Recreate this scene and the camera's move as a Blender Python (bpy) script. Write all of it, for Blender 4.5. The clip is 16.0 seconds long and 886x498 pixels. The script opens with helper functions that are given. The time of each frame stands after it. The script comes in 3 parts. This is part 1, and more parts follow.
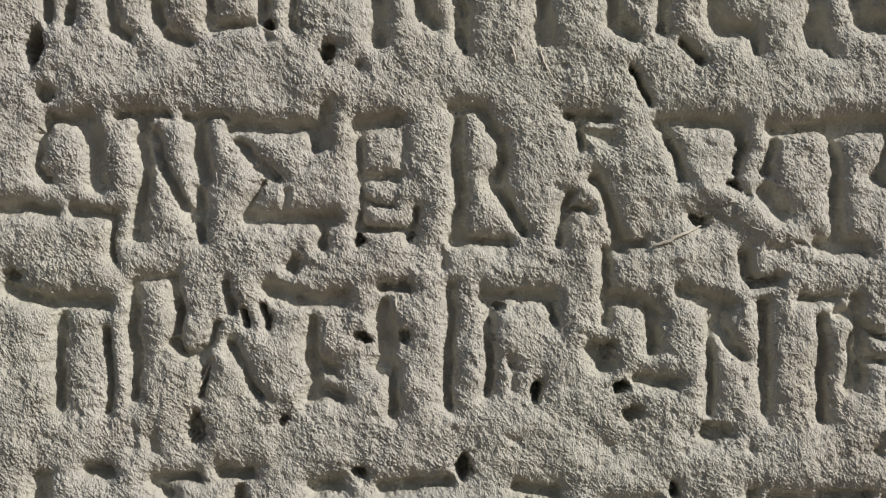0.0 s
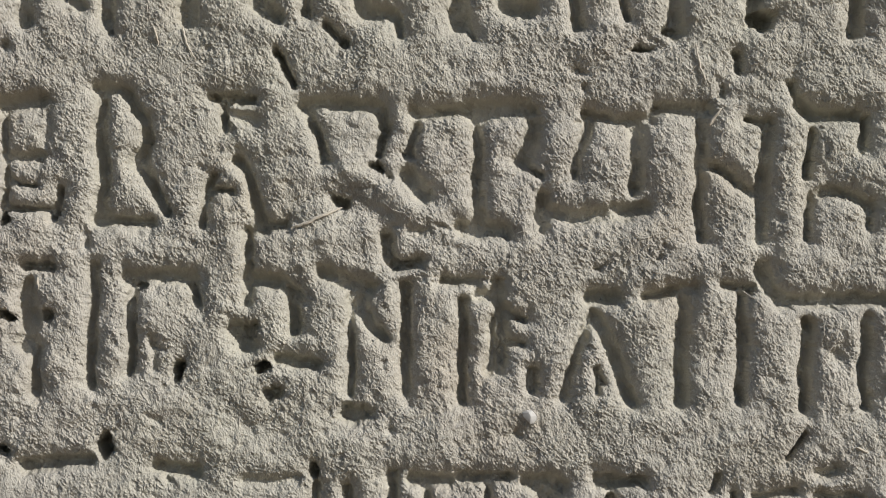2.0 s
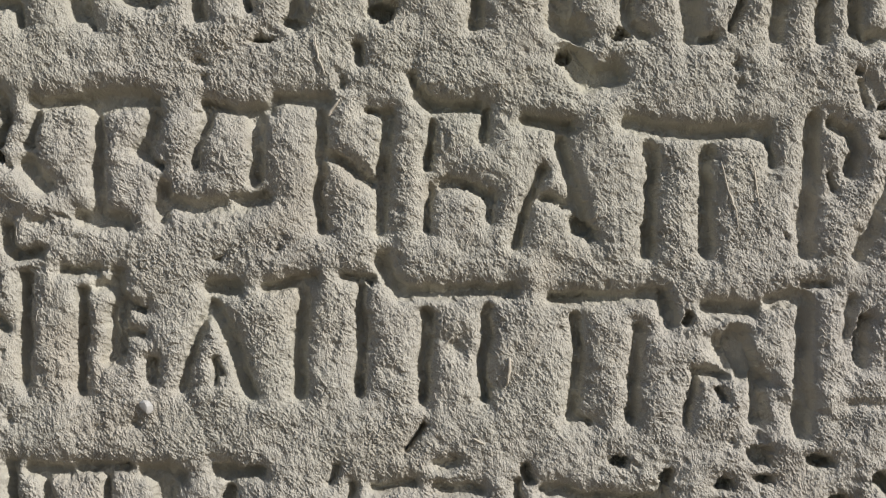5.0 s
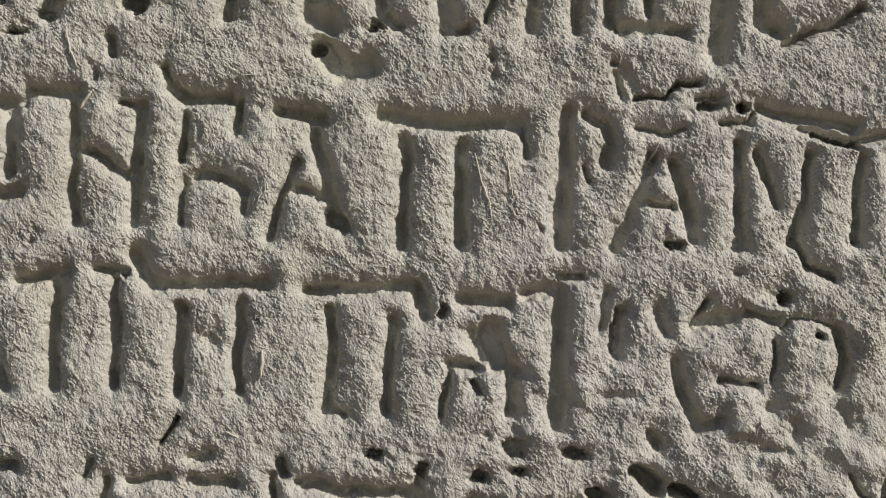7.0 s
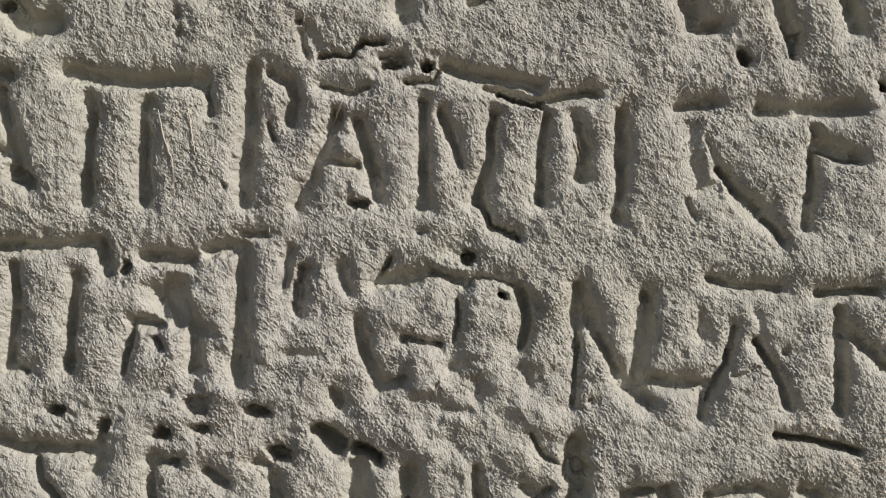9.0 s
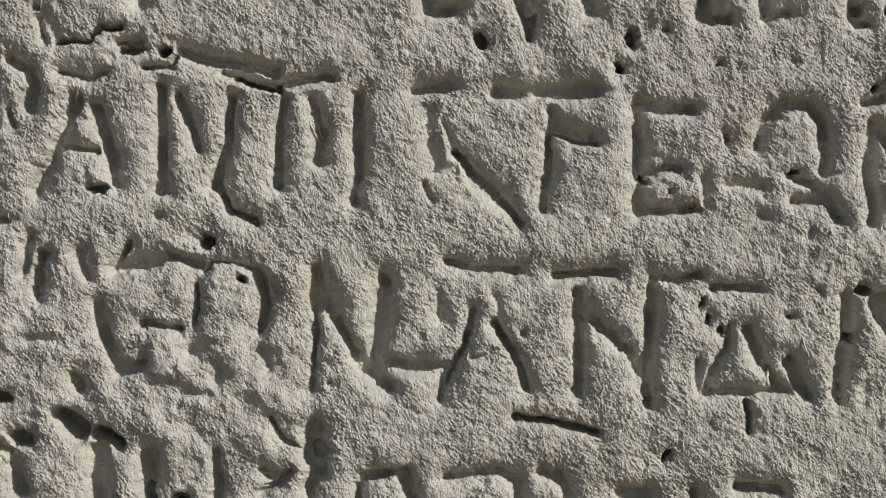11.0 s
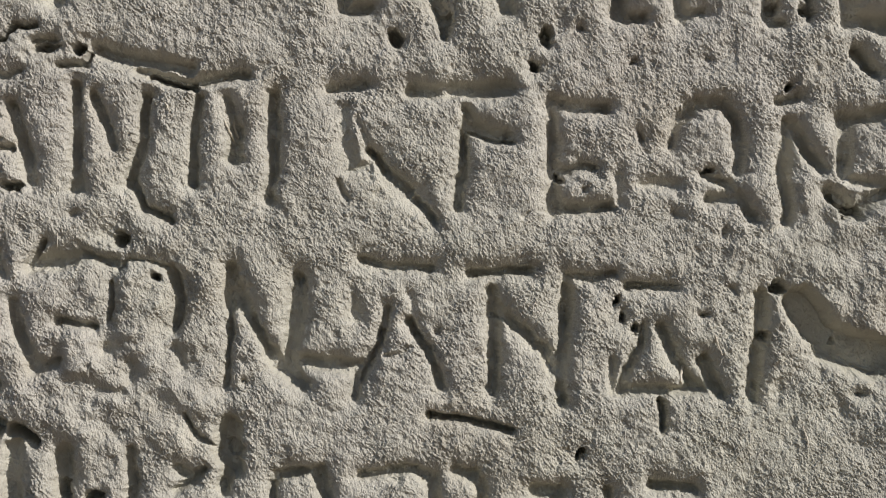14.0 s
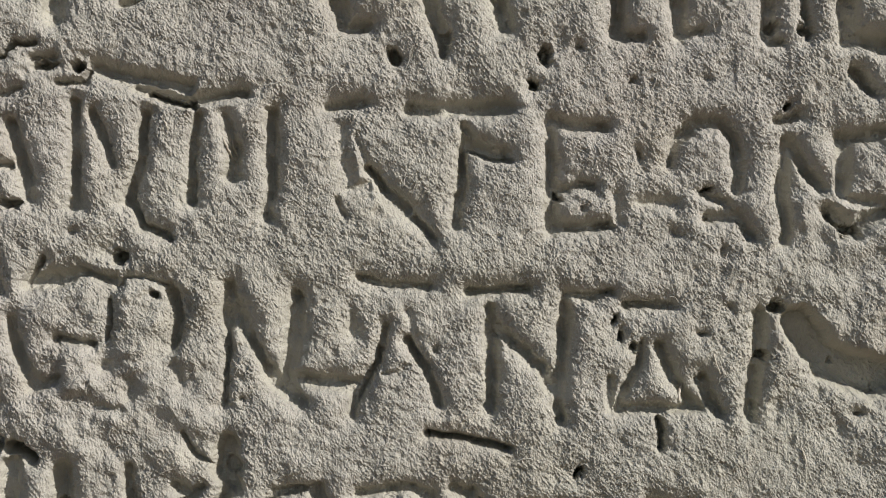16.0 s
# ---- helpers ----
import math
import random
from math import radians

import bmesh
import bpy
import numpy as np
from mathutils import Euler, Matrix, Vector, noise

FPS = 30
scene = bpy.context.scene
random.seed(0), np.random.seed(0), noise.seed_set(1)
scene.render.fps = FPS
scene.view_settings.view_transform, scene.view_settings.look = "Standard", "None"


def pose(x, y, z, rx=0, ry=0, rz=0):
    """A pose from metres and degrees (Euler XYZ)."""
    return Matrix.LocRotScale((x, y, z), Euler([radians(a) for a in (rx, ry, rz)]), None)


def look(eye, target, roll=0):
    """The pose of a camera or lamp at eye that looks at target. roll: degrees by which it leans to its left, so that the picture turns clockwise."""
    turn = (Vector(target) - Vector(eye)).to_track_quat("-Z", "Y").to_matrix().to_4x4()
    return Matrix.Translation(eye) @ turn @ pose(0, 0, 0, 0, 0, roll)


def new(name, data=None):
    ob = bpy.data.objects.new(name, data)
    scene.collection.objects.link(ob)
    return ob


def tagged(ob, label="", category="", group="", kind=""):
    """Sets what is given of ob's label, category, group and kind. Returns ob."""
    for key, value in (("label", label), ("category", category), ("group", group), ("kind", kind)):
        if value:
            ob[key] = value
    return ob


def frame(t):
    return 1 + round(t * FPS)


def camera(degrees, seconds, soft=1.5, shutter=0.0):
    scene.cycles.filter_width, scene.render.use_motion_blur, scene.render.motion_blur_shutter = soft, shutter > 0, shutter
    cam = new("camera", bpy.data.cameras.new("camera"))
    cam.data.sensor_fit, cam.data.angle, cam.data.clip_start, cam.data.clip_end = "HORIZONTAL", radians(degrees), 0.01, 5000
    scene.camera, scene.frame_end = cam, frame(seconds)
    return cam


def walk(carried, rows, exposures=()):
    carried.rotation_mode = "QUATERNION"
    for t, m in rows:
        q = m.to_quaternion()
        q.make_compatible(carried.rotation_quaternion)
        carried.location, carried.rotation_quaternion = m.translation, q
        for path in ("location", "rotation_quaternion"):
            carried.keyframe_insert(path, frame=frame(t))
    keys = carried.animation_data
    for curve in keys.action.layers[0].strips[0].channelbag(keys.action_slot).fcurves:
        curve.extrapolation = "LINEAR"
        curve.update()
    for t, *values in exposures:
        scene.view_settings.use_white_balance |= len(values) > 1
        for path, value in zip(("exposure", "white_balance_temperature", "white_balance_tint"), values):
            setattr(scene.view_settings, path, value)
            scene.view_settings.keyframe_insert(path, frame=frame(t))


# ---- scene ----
# ---- camera and walk ----
# A slow hand-slid pass along an inscribed stone, about 0.64 m in front of it.
cam = camera(30.0, 16.0, soft=1.15)
PATH = [
    (0, pose(-0.00000, -0.64370, 1.40000, 90.000, 0.000, 0.000)),
    (0.5, pose(0.03889, -0.64412, 1.39935, 90.008, -0.339, 0.047)),
    (1, pose(0.07974, -0.64589, 1.39667, 90.024, -0.556, 0.100)),
    (1.5, pose(0.11224, -0.64665, 1.39524, 90.024, -0.550, 0.117)),
    (2, pose(0.14183, -0.64720, 1.39320, 89.996, -0.497, 0.126)),
    (2.5, pose(0.16511, -0.64701, 1.39257, 89.972, -0.510, 0.156)),
    (3, pose(0.19168, -0.64771, 1.39273, 89.957, -0.621, 0.191)),
    (3.5, pose(0.21715, -0.64779, 1.39327, 89.928, -0.628, 0.230)),
    (4, pose(0.24431, -0.64774, 1.39319, 89.916, -0.775, 0.260)),
    (4.2, pose(0.25463, -0.64799, 1.39273, 89.913, -0.826, 0.256)),
    (6.3, pose(0.35003, -0.64453, 1.39126, 89.972, -0.505, 0.098)),
    (6.5, pose(0.35958, -0.64455, 1.39102, 89.972, -0.555, 0.091)),
    (7, pose(0.38788, -0.64393, 1.38960, 89.956, -0.660, 0.122)),
    (7.5, pose(0.41654, -0.64376, 1.38560, 89.946, -0.762, 0.168)),
    (8, pose(0.45213, -0.64381, 1.38134, 89.949, -0.930, 0.210)),
    (8.5, pose(0.48261, -0.64437, 1.37808, 89.971, -0.988, 0.240)),
    (9, pose(0.51420, -0.64391, 1.37471, 89.978, -1.111, 0.306)),
    (9.5, pose(0.54237, -0.64355, 1.37186, 89.974, -1.039, 0.373)),
    (10, pose(0.57332, -0.64403, 1.37121, 89.965, -0.794, 0.420)),
    (10.2, pose(0.58444, -0.64442, 1.37155, 89.966, -0.727, 0.424)),
    (12.3, pose(0.64322, -0.64555, 1.36528, 89.986, -0.772, 0.314)),
    (12.5, pose(0.64505, -0.64551, 1.36508, 89.988, -0.833, 0.301)),
    (13, pose(0.64991, -0.64556, 1.36688, 89.988, -0.849, 0.290)),
    (13.5, pose(0.65240, -0.64559, 1.36872, 89.981, -0.772, 0.291)),
    (14, pose(0.65011, -0.64579, 1.36953, 89.974, -0.782, 0.277)),
    (14.5, pose(0.64890, -0.64587, 1.37044, 89.968, -0.844, 0.266)),
    (15, pose(0.65068, -0.64600, 1.37425, 89.959, -0.895, 0.260)),
    (15.5, pose(0.65193, -0.64607, 1.37622, 89.943, -0.918, 0.267)),
    (16, pose(0.65046, -0.64591, 1.37704, 89.944, -0.906, 0.266)),
]
walk(cam, PATH, exposures=[(0, -0.12), (16, -0.12)])

# ---- world, sun, exposure ----
SUN_WAY = Vector((0.70, -0.45, 0.55)).normalized()      # from the stone towards the sun
SUN_UP = math.asin(SUN_WAY.z)
SUN_TURN = math.atan2(SUN_WAY.x, SUN_WAY.y)
world = bpy.data.worlds.new("sky")
scene.world = world
world.use_nodes = True
sky = world.node_tree.nodes.new("ShaderNodeTexSky")
sky.sky_type = "NISHITA"
sky.sun_disc = False
sky.sun_elevation = SUN_UP
sky.sun_rotation = SUN_TURN
back = world.node_tree.nodes["Background"]
back.inputs["Strength"].default_value = 0.085
world.node_tree.links.new(sky.outputs[0], back.inputs["Color"])

sun_data = bpy.data.lights.new("sun", "SUN")
sun_data.energy = 5.0
sun_data.angle = radians(0.6)
sun_data.color = (1.0, 0.96, 0.905)
sun = new("sun", sun_data)
sun.matrix_world = look(SUN_WAY * 20, (0, 0, 0))


# ---- materials ----
def stone_material(name, grey, cream, stain, fine=1.0, crusty=True):
    m = bpy.data.materials.new(name)
    m.use_nodes = True
    nt = m.node_tree
    N, K = nt.nodes, nt.links.new
    bsdf = N["Principled BSDF"]
    bsdf.inputs["Roughness"].default_value = 0.93
    bsdf.inputs["Specular IOR Level"].default_value = 0.2
    tex = N.new("ShaderNodeTexCoord")

    def noise_tex(scale, detail, rough=0.6):
        n = N.new("ShaderNodeTexNoise")
        n.inputs["Scale"].default_value = scale
        n.inputs["Detail"].default_value = detail
        n.inputs["Roughness"].default_value = rough
        K(tex.outputs["Object"], n.inputs["Vector"])
        return n.outputs["Fac"]

    def ramp(src, lo, hi):
        r = N.new("ShaderNodeMapRange")
        r.inputs["From Min"].default_value = lo
        r.inputs["From Max"].default_value = hi
        K(src, r.inputs["Value"])
        return r.outputs["Result"]

    def mix(fac, a, b, kind="MIX"):
        x = N.new("ShaderNodeMix")
        x.data_type, x.blend_type = "RGBA", kind
        if isinstance(fac, float):
            x.inputs[0].default_value = fac
        else:
            K(fac, x.inputs[0])
        for s, v in ((x.inputs[6], a), (x.inputs[7], b)):
            if isinstance(v, tuple):
                s.default_value = (*v, 1)
            else:
                K(v, s)
        return x.outputs[2]

    if crusty:
        at = N.new("ShaderNodeAttribute")
        at.attribute_name = "crust"
        cover = N.new("ShaderNodeMath")
        cover.operation = "MULTIPLY_ADD"
        K(ramp(noise_tex(28.0, 5.0), 0.3, 0.7), cover.inputs[0])
        cover.inputs[1].default_value = 0.6
        add = N.new("ShaderNodeMath")
        add.operation = "SUBTRACT"
        K(at.outputs["Fac"], add.inputs[0])
        add.inputs[1].default_value = 0.36
        K(add.outputs[0], cover.inputs[2])
        cover.use_clamp = True
        col = mix(cover.outputs[0], cream, grey)
    else:
        col = mix(ramp(noise_tex(3.0, 6.0), 0.35, 0.65), cream, grey)
    # pale and dark mineral grains, then broad rusty and pinkish stains
    col = mix(ramp(noise_tex(700.0, 3.0, 0.7), 0.62, 0.8), col, tuple(min(1, c * 1.25) for c in cream))
    col = mix(ramp(noise_tex(420.0, 4.0, 0.7), 0.63, 0.8), col, tuple(c * 0.62 for c in grey))
    # broad patches, here yellowish, there pinkish grey
    col = mix(ramp(noise_tex(5.0, 3.0), 0.3, 0.7), mix(0.35, col, (0.43, 0.42, 0.33)), mix(0.35, col, (0.425, 0.385, 0.36)))
    rust = N.new("ShaderNodeMath")
    rust.operation = "MULTIPLY"
    K(ramp(noise_tex(16.0, 6.0, 0.65), 0.52, 0.72), rust.inputs[0])
    rust.inputs[1].default_value = 0.26
    col = mix(rust.outputs[0], col, stain)
    tone = N.new("ShaderNodeMapRange")
    K(noise_tex(70.0, 4.0), tone.inputs["Value"])
    tone.inputs["From Min"].default_value, tone.inputs["From Max"].default_value = 0.3, 0.7
    tone.inputs["To Min"].default_value, tone.inputs["To Max"].default_value = 0.9, 1.1
    hsv = N.new("ShaderNodeHueSaturation")
    K(tone.outputs["Result"], hsv.inputs["Value"])
    K(col, hsv.inputs["Color"])
    # matted fibres of the crust, leaning two ways, over fine grit
    def strands(lean, across, along):
        mp = N.new("ShaderNodeMapping")
        mp.inputs["Rotation"].default_value = (0, radians(lean), 0)
        mp.inputs["Scale"].default_value = (1 / across, 1 / across, 1 / along)
        K(tex.outputs["Object"], mp.inputs["Vector"])
        n = N.new("ShaderNodeTexNoise")
        n.noise_type = "RIDGED_MULTIFRACTAL"
        n.inputs["Scale"].default_value = 1.0
        n.inputs["Detail"].default_value = 1.5
        n.inputs["Distortion"].default_value = 0.6
        K(mp.outputs["Vector"], n.inputs["Vector"])
        return n.outputs["Fac"]

    def maths(kind, a, b):
        x = N.new("ShaderNodeMath")
        x.operation = kind
        for k, v in enumerate((a, b)):
            if isinstance(v, float):
                x.inputs[k].default_value = v
            else:
                K(v, x.inputs[k])
        return x.outputs[0]

    felt = maths("MAXIMUM", maths("MAXIMUM", strands(16, 0.0007, 0.0036), strands(-28, 0.0008, 0.0031)), strands(68, 0.0008, 0.0024))
    # the fibres themselves are paler than the grit between them
    pale = mix(maths("MULTIPLY", ramp(felt, 0.15, 0.8), 0.4), hsv.outputs["Color"], (0.60, 0.575, 0.53))
    K(pale, bsdf.inputs["Base Color"])
    if crusty:
        felt = maths("MULTIPLY", felt, maths("ADD", maths("MULTIPLY", at.outputs["Fac"], 0.5), 0.5))
    relief = maths("ADD", maths("MULTIPLY", felt, 0.55), maths("MULTIPLY", noise_tex(1300.0, 2.0, 0.7), 0.35))
    bump = N.new("ShaderNodeBump")
    bump.inputs["Strength"].default_value = 0.9 * fine
    bump.inputs["Distance"].default_value = 0.0016
    K(relief, bump.inputs["Height"])
    K(bump.outputs["Normal"], bsdf.inputs["Normal"])
    return m


def plain_material(name, colour, dark, scale, rough=0.8):
    m = bpy.data.materials.new(name)
    m.use_nodes = True
    nt = m.node_tree
    n = nt.nodes.new("ShaderNodeTexNoise")
    n.inputs["Scale"].default_value = scale
    n.inputs["Detail"].default_value = 4
    x = nt.nodes.new("ShaderNodeMix")
    x.data_type = "RGBA"
    x.inputs[6].default_value, x.inputs[7].default_value = (*dark, 1), (*colour, 1)
    tex = nt.nodes.new("ShaderNodeTexCoord")
    nt.links.new(tex.outputs["Object"], n.inputs["Vector"])
    nt.links.new(n.outputs["Fac"], x.inputs[0])
    b = nt.nodes["Principled BSDF"]
    nt.links.new(x.outputs[2], b.inputs["Base Color"])
    b.inputs["Roughness"].default_value = rough
    return m


STONE = stone_material("weathered_limestone", (0.403, 0.385, 0.345), (0.432, 0.414, 0.352), (0.36, 0.29, 0.20))
PLAIN_STONE = stone_material("plain_limestone", (0.40, 0.375, 0.335), (0.45, 0.41, 0.33), (0.36, 0.28, 0.19), 1.0, False)
EARTH = plain_material("dry_earth", (0.24, 0.19, 0.13), (0.15, 0.115, 0.08), 6.0, 0.95)
STRAW = plain_material("bleached_straw", (0.58, 0.53, 0.45), (0.40, 0.355, 0.28), 600.0, 0.6)
HAIR = plain_material("dry_root", (0.53, 0.50, 0.44), (0.40, 0.375, 0.33), 500.0, 0.8)
QUARTZ = plain_material("milky_quartz", (0.6, 0.59, 0.57), (0.42, 0.41, 0.39), 300.0, 0.25)

# ---- the inscribed stone ----
# Drawn in units of 0.22 mm: u to the right, v down, h out of the face.
UNIT = 0.00022
STEP = 1.95
U0, U1 = -70.0, 4640.0
HEIGHT = 1075.0
NU, NV = int((U1 - U0) / STEP), int(HEIGHT / STEP)


def top_of(u):
    """The upper rim of the finely worked band, which sinks to the right like the lines of writing."""
    return -45 + 0.036 * np.clip(u - 1400, 0, 3200)


gu = (U0 + STEP * np.arange(NU))[None, :] * np.ones((NV, 1))
gv = top_of(gu) + STEP * np.arange(NV)[:, None]
rng = np.random.default_rng(7)
fy = np.fft.fftfreq(NV, STEP)[:, None]
fx = np.fft.rfftfreq(NU, STEP)[None, :]


def grain(across, along=None, lean=0.0, low=0.0):
    """Noise of unit spread, grains of the given width and length, leaning from the upright by so many degrees."""
    along = along or across
    a = radians(lean)
    p, q = fx * math.cos(a) - fy * math.sin(a), fx * math.sin(a) + fy * math.cos(a)
    g = np.exp(-0.5 * ((p * across) ** 2 + (q * along) ** 2) * 6.0)
    if low:
        g = g * (1 - np.exp(-((fx ** 2 + fy ** 2) * low ** 2)))
    n = np.fft.irfft2(np.fft.rfft2(rng.standard_normal((NV, NU))) * g, s=(NV, NU))
    return n / n.std()


warp_u = 2.4 * grain(60) + 1.5 * grain(26) + 0.7 * grain(9) + 0.6 * grain(4)
warp_v = 2.4 * grain(60) + 1.5 * grain(26) + 0.7 * grain(9) + 0.6 * grain(4)
depth_map = np.zeros((NV, NU))
owner = np.zeros((NV, NU), int)
owner_edge = np.full((NV, NU), 1e9)
cut_edge = np.full((NV, NU), 99.0)          # distance to the nearest cut, rounded where cuts meet
cut_half = np.full((NV, NU), 12.0)
PIECES = [("face", "")]


def window(us, vs, reach):
    c0 = max(0, int((min(us) - reach - U0) / STEP))
    c1 = min(NU, int((max(us) + reach - U0) / STEP) + 2)
    r0 = max(0, int((min(vs) - reach - float(top_of(np.array(max(us) + reach)))) / STEP) - 2)
    r1 = min(NV, int((max(vs) + reach - float(top_of(np.array(min(us) - reach)))) / STEP) + 4)
    return slice(r0, max(r0, r1)), slice(c0, max(c0, c1))


def stroke_distance(box, half, pts):
    u, v = gu[box] + warp_u[box], gv[box] + warp_v[box]
    best = np.full(u.shape, 1e9)
    for (x0, y0), (x1, y1) in zip(pts, pts[1:]):
        dx, dy = x1 - x0, y1 - y0
        t = np.clip(((u - x0) * dx + (v - y0) * dy) / (dx * dx + dy * dy + 1e-9), 0, 1)
        best = np.minimum(best, np.hypot(u - x0 - t * dx, v - y0 - t * dy))
    return best - half


def sink(box, d, deep, rim, foot, number):
    s = np.clip((rim - d) / (rim + foot), 0, 1)
    s = 0.4 * s * s * (3 - 2 * s) + 0.6 * s ** 1.9
    shoulder = min(11.0, deep * 0.36) * np.exp(-np.clip(d, 0, None) / 14.0)
    depth_map[box] = np.maximum(depth_map[box], (deep - 5) * s + shoulder)
    mine = (d < 3.0) & (d < owner_edge[box])
    owner[box] = np.where(mine, number, owner[box])
    owner_edge[box] = np.where(mine, d, owner_edge[box])


def letter(sign, *strokes):
    """One carved sign: strokes of half width, u, v, u, v and so on."""
    PIECES.append(("carved_letter", f"weathered letter {sign} cut deep into the limestone"))
    number = len(PIECES) - 1
    for half, *uv in strokes:
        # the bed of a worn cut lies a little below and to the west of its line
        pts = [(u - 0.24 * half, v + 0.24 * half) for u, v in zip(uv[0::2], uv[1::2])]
        box = window(uv[0::2], uv[1::2], half + 60)
        if box[0].stop <= box[0].start or box[1].stop <= box[1].start:
            continue
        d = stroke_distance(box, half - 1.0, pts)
        old = cut_edge[box]
        cut_half[box] = np.where(d < old, half, cut_half[box])
        h = np.clip(0.5 + 0.5 * (old - d) / 16.0, 0, 1)
        cut_edge[box] = old + (d - old) * h - 16.0 * h * (1 - h)
        mine = (d < 3.0) & (d < owner_edge[box])
        owner[box] = np.where(mine, number, owner[box])
        owner_edge[box] = np.where(mine, d, owner_edge[box])


def pit(u, v, ru, rv, deep):
    """A weathered hole in the stone."""
    PIECES.append(("weathering_pit", "dark weathered hole in the limestone face" if deep > 20 else "shallow weathered hollow in the limestone face"))
    box = window([u - ru, u + ru], [v - rv, v + rv], 40)
    if box[0].stop <= box[0].start or box[1].stop <= box[1].start:
        PIECES.pop()
        return
    wu, wv = warp_u[box], warp_v[box]
    near = np.hypot(gu[box] - u, gv[box] - v) < max(ru, rv)
    wu, wv = wu - (wu[near].mean() if near.any() else 0), wv - (wv[near].mean() if near.any() else 0)
    du, dv = gu[box] + wu * 1.6 - u, gv[box] + wv * 1.6 - v
    d = (np.hypot(du / ru, dv / rv) - 1) * min(ru, rv)
    sink(box, d, deep * 1.7 if deep > 20 else deep * 1.2, 3.0, min(ru, rv) * (0.45 if deep > 20 else 0.9), len(PIECES) - 1)


def crack(half, deep, *uv):
    """A crack or a broken-out furrow."""
    PIECES.append(("crack", "dark crack running through the limestone" if half < 10 else "broken hollow in the limestone face"))
    box = window(uv[0::2], uv[1::2], half + 40)
    sink(box, stroke_distance(box, half, list(zip(uv[0::2], uv[1::2]))), deep * 1.25, 4.0, min(half * 0.8, 14.0), len(PIECES) - 1)


# first and second whole lines of writing, from the west end
letter("Omega",
       (19, 150, 208, 166, 240, 173, 280, 170, 318),
       (8, 88, 212, 70, 250, 66, 292, 82, 318),
       (9, 95, 208, 150, 206),
       (12, -5, 362, 88, 368),
       (12, 125, 368, 200, 376),
       (6, 206, 376, 205, 458))
letter("N",
       (14, 250, 203, 256, 300, 246, 415),
       (10, 272, 235, 286, 288, 310, 335, 336, 378),
       (16, 356, 218, 355, 260, 366, 308),
       (11, 357, 335, 354, 418),
       (8, 205, 203, 290, 201),
       (6, 325, 203, 398, 201))
letter("Sigma",
       (14, 414, 217, 560, 219),
       (13, 578, 188, 568, 215, 565, 255),
       (11, 420, 252, 450, 284, 492, 312),
       (5, 470, 326, 446, 356, 430, 392),
       (13, 442, 384, 592, 382),
       (9, 572, 390, 575, 432))
letter("E",
       (7, 639, 215, 638, 402),
       (14, 640, 216, 706, 213),
       (9, 644, 309, 706, 312),
       (5, 650, 357, 692, 358),
       (7, 635, 402, 716, 405),
       (8, 738, 372, 725, 420))
letter("B",
       (13, 816, 195, 816, 422),
       (12, 862, 200, 890, 242, 893, 284, 882, 312),
       (13, 876, 318, 905, 362, 928, 404),
       (9, 806, 425, 895, 427),
       (8, 800, 191, 850, 196))
letter("A",
       (10, 1005, 205, 1076, 205),
       (8, 1027, 218, 1031, 258),
       (11, 1058, 312, 1080, 356, 1097, 398, 1104, 430),
       (7, 1012, 345, 1001, 392, 990, 432),
       (6, 1006, 370, 1046, 377),
       (10, 1094, 426, 1142, 430))
letter("Sigma",
       (12, 1172, 210, 1300, 212),
       (10, 1178, 220, 1196, 262, 1214, 308),
       (10, 1312, 225, 1326, 260, 1312, 298),
       (20, 1364, 336, 1396, 370))
letter("T",
       (12, 1372, 222, 1400, 232, 1492, 217),
       (10, 1376, 250, 1356, 300),
       (12, 1487, 230, 1486, 436),
       (14, 1496, 226, 1570, 216),
       (10, 1456, 430, 1530, 437))
letter("Pi",
       (15, 12, 508, 90, 528, 192, 536),
       (11, 106, 560, 103, 706),
       (8, 188, 580, 186, 726),
       (11, 238, 505, 240, 600, 236, 702))
letter("P",
       (7, 240, 490, 305, 492),
       (10, 308, 505, 320, 555, 312, 592),
       (9, 300, 605, 325, 628, 356, 635))
letter("A",
       (6, 386, 572, 371, 610, 350, 632),
       (8, 412, 610, 440, 656, 466, 704),
       (7, 366, 645, 352, 702),
       (8, 404, 500, 406, 550))
letter("Sigma",
       (15, 478, 512, 540, 530, 602, 530),
       (12, 555, 570, 560, 640, 552, 706),
       (14, 562, 635, 588, 652),
       (10, 566, 692, 602, 706),
       (18, 690, 545, 690, 600, 680, 640),
       (10, 698, 650, 695, 726),
       (10, 682, 510, 728, 508))
letter("I",
       (10, 803, 500, 804, 600, 799, 716))
letter("Gamma",
       (10, 872, 540, 870, 600, 870, 692),
       (14, 866, 522, 975, 525),
       (8, 976, 535, 986, 570))
letter("O",
       (10, 1077, 440, 1080, 482),
       (8, 1082, 500, 1076, 572),
       (17, 1060, 615, 1078, 642),
       (14, 1090, 526, 1140, 526, 1165, 558),
       (12, 1161, 560, 1156, 620),
       (12, 1130, 672, 1196, 681))
letter("N",
       (13, 1216, 516, 1260, 535, 1292, 545),
       (8, 1265, 560, 1263, 650, 1262, 730),
       (11, 1276, 562, 1300, 610, 1322, 632),
       (11, 1362, 540, 1360, 620, 1358, 726))
letter("I",
       (10, 1463, 560, 1463, 640, 1458, 738),
       (9, 1426, 525, 1485, 528))
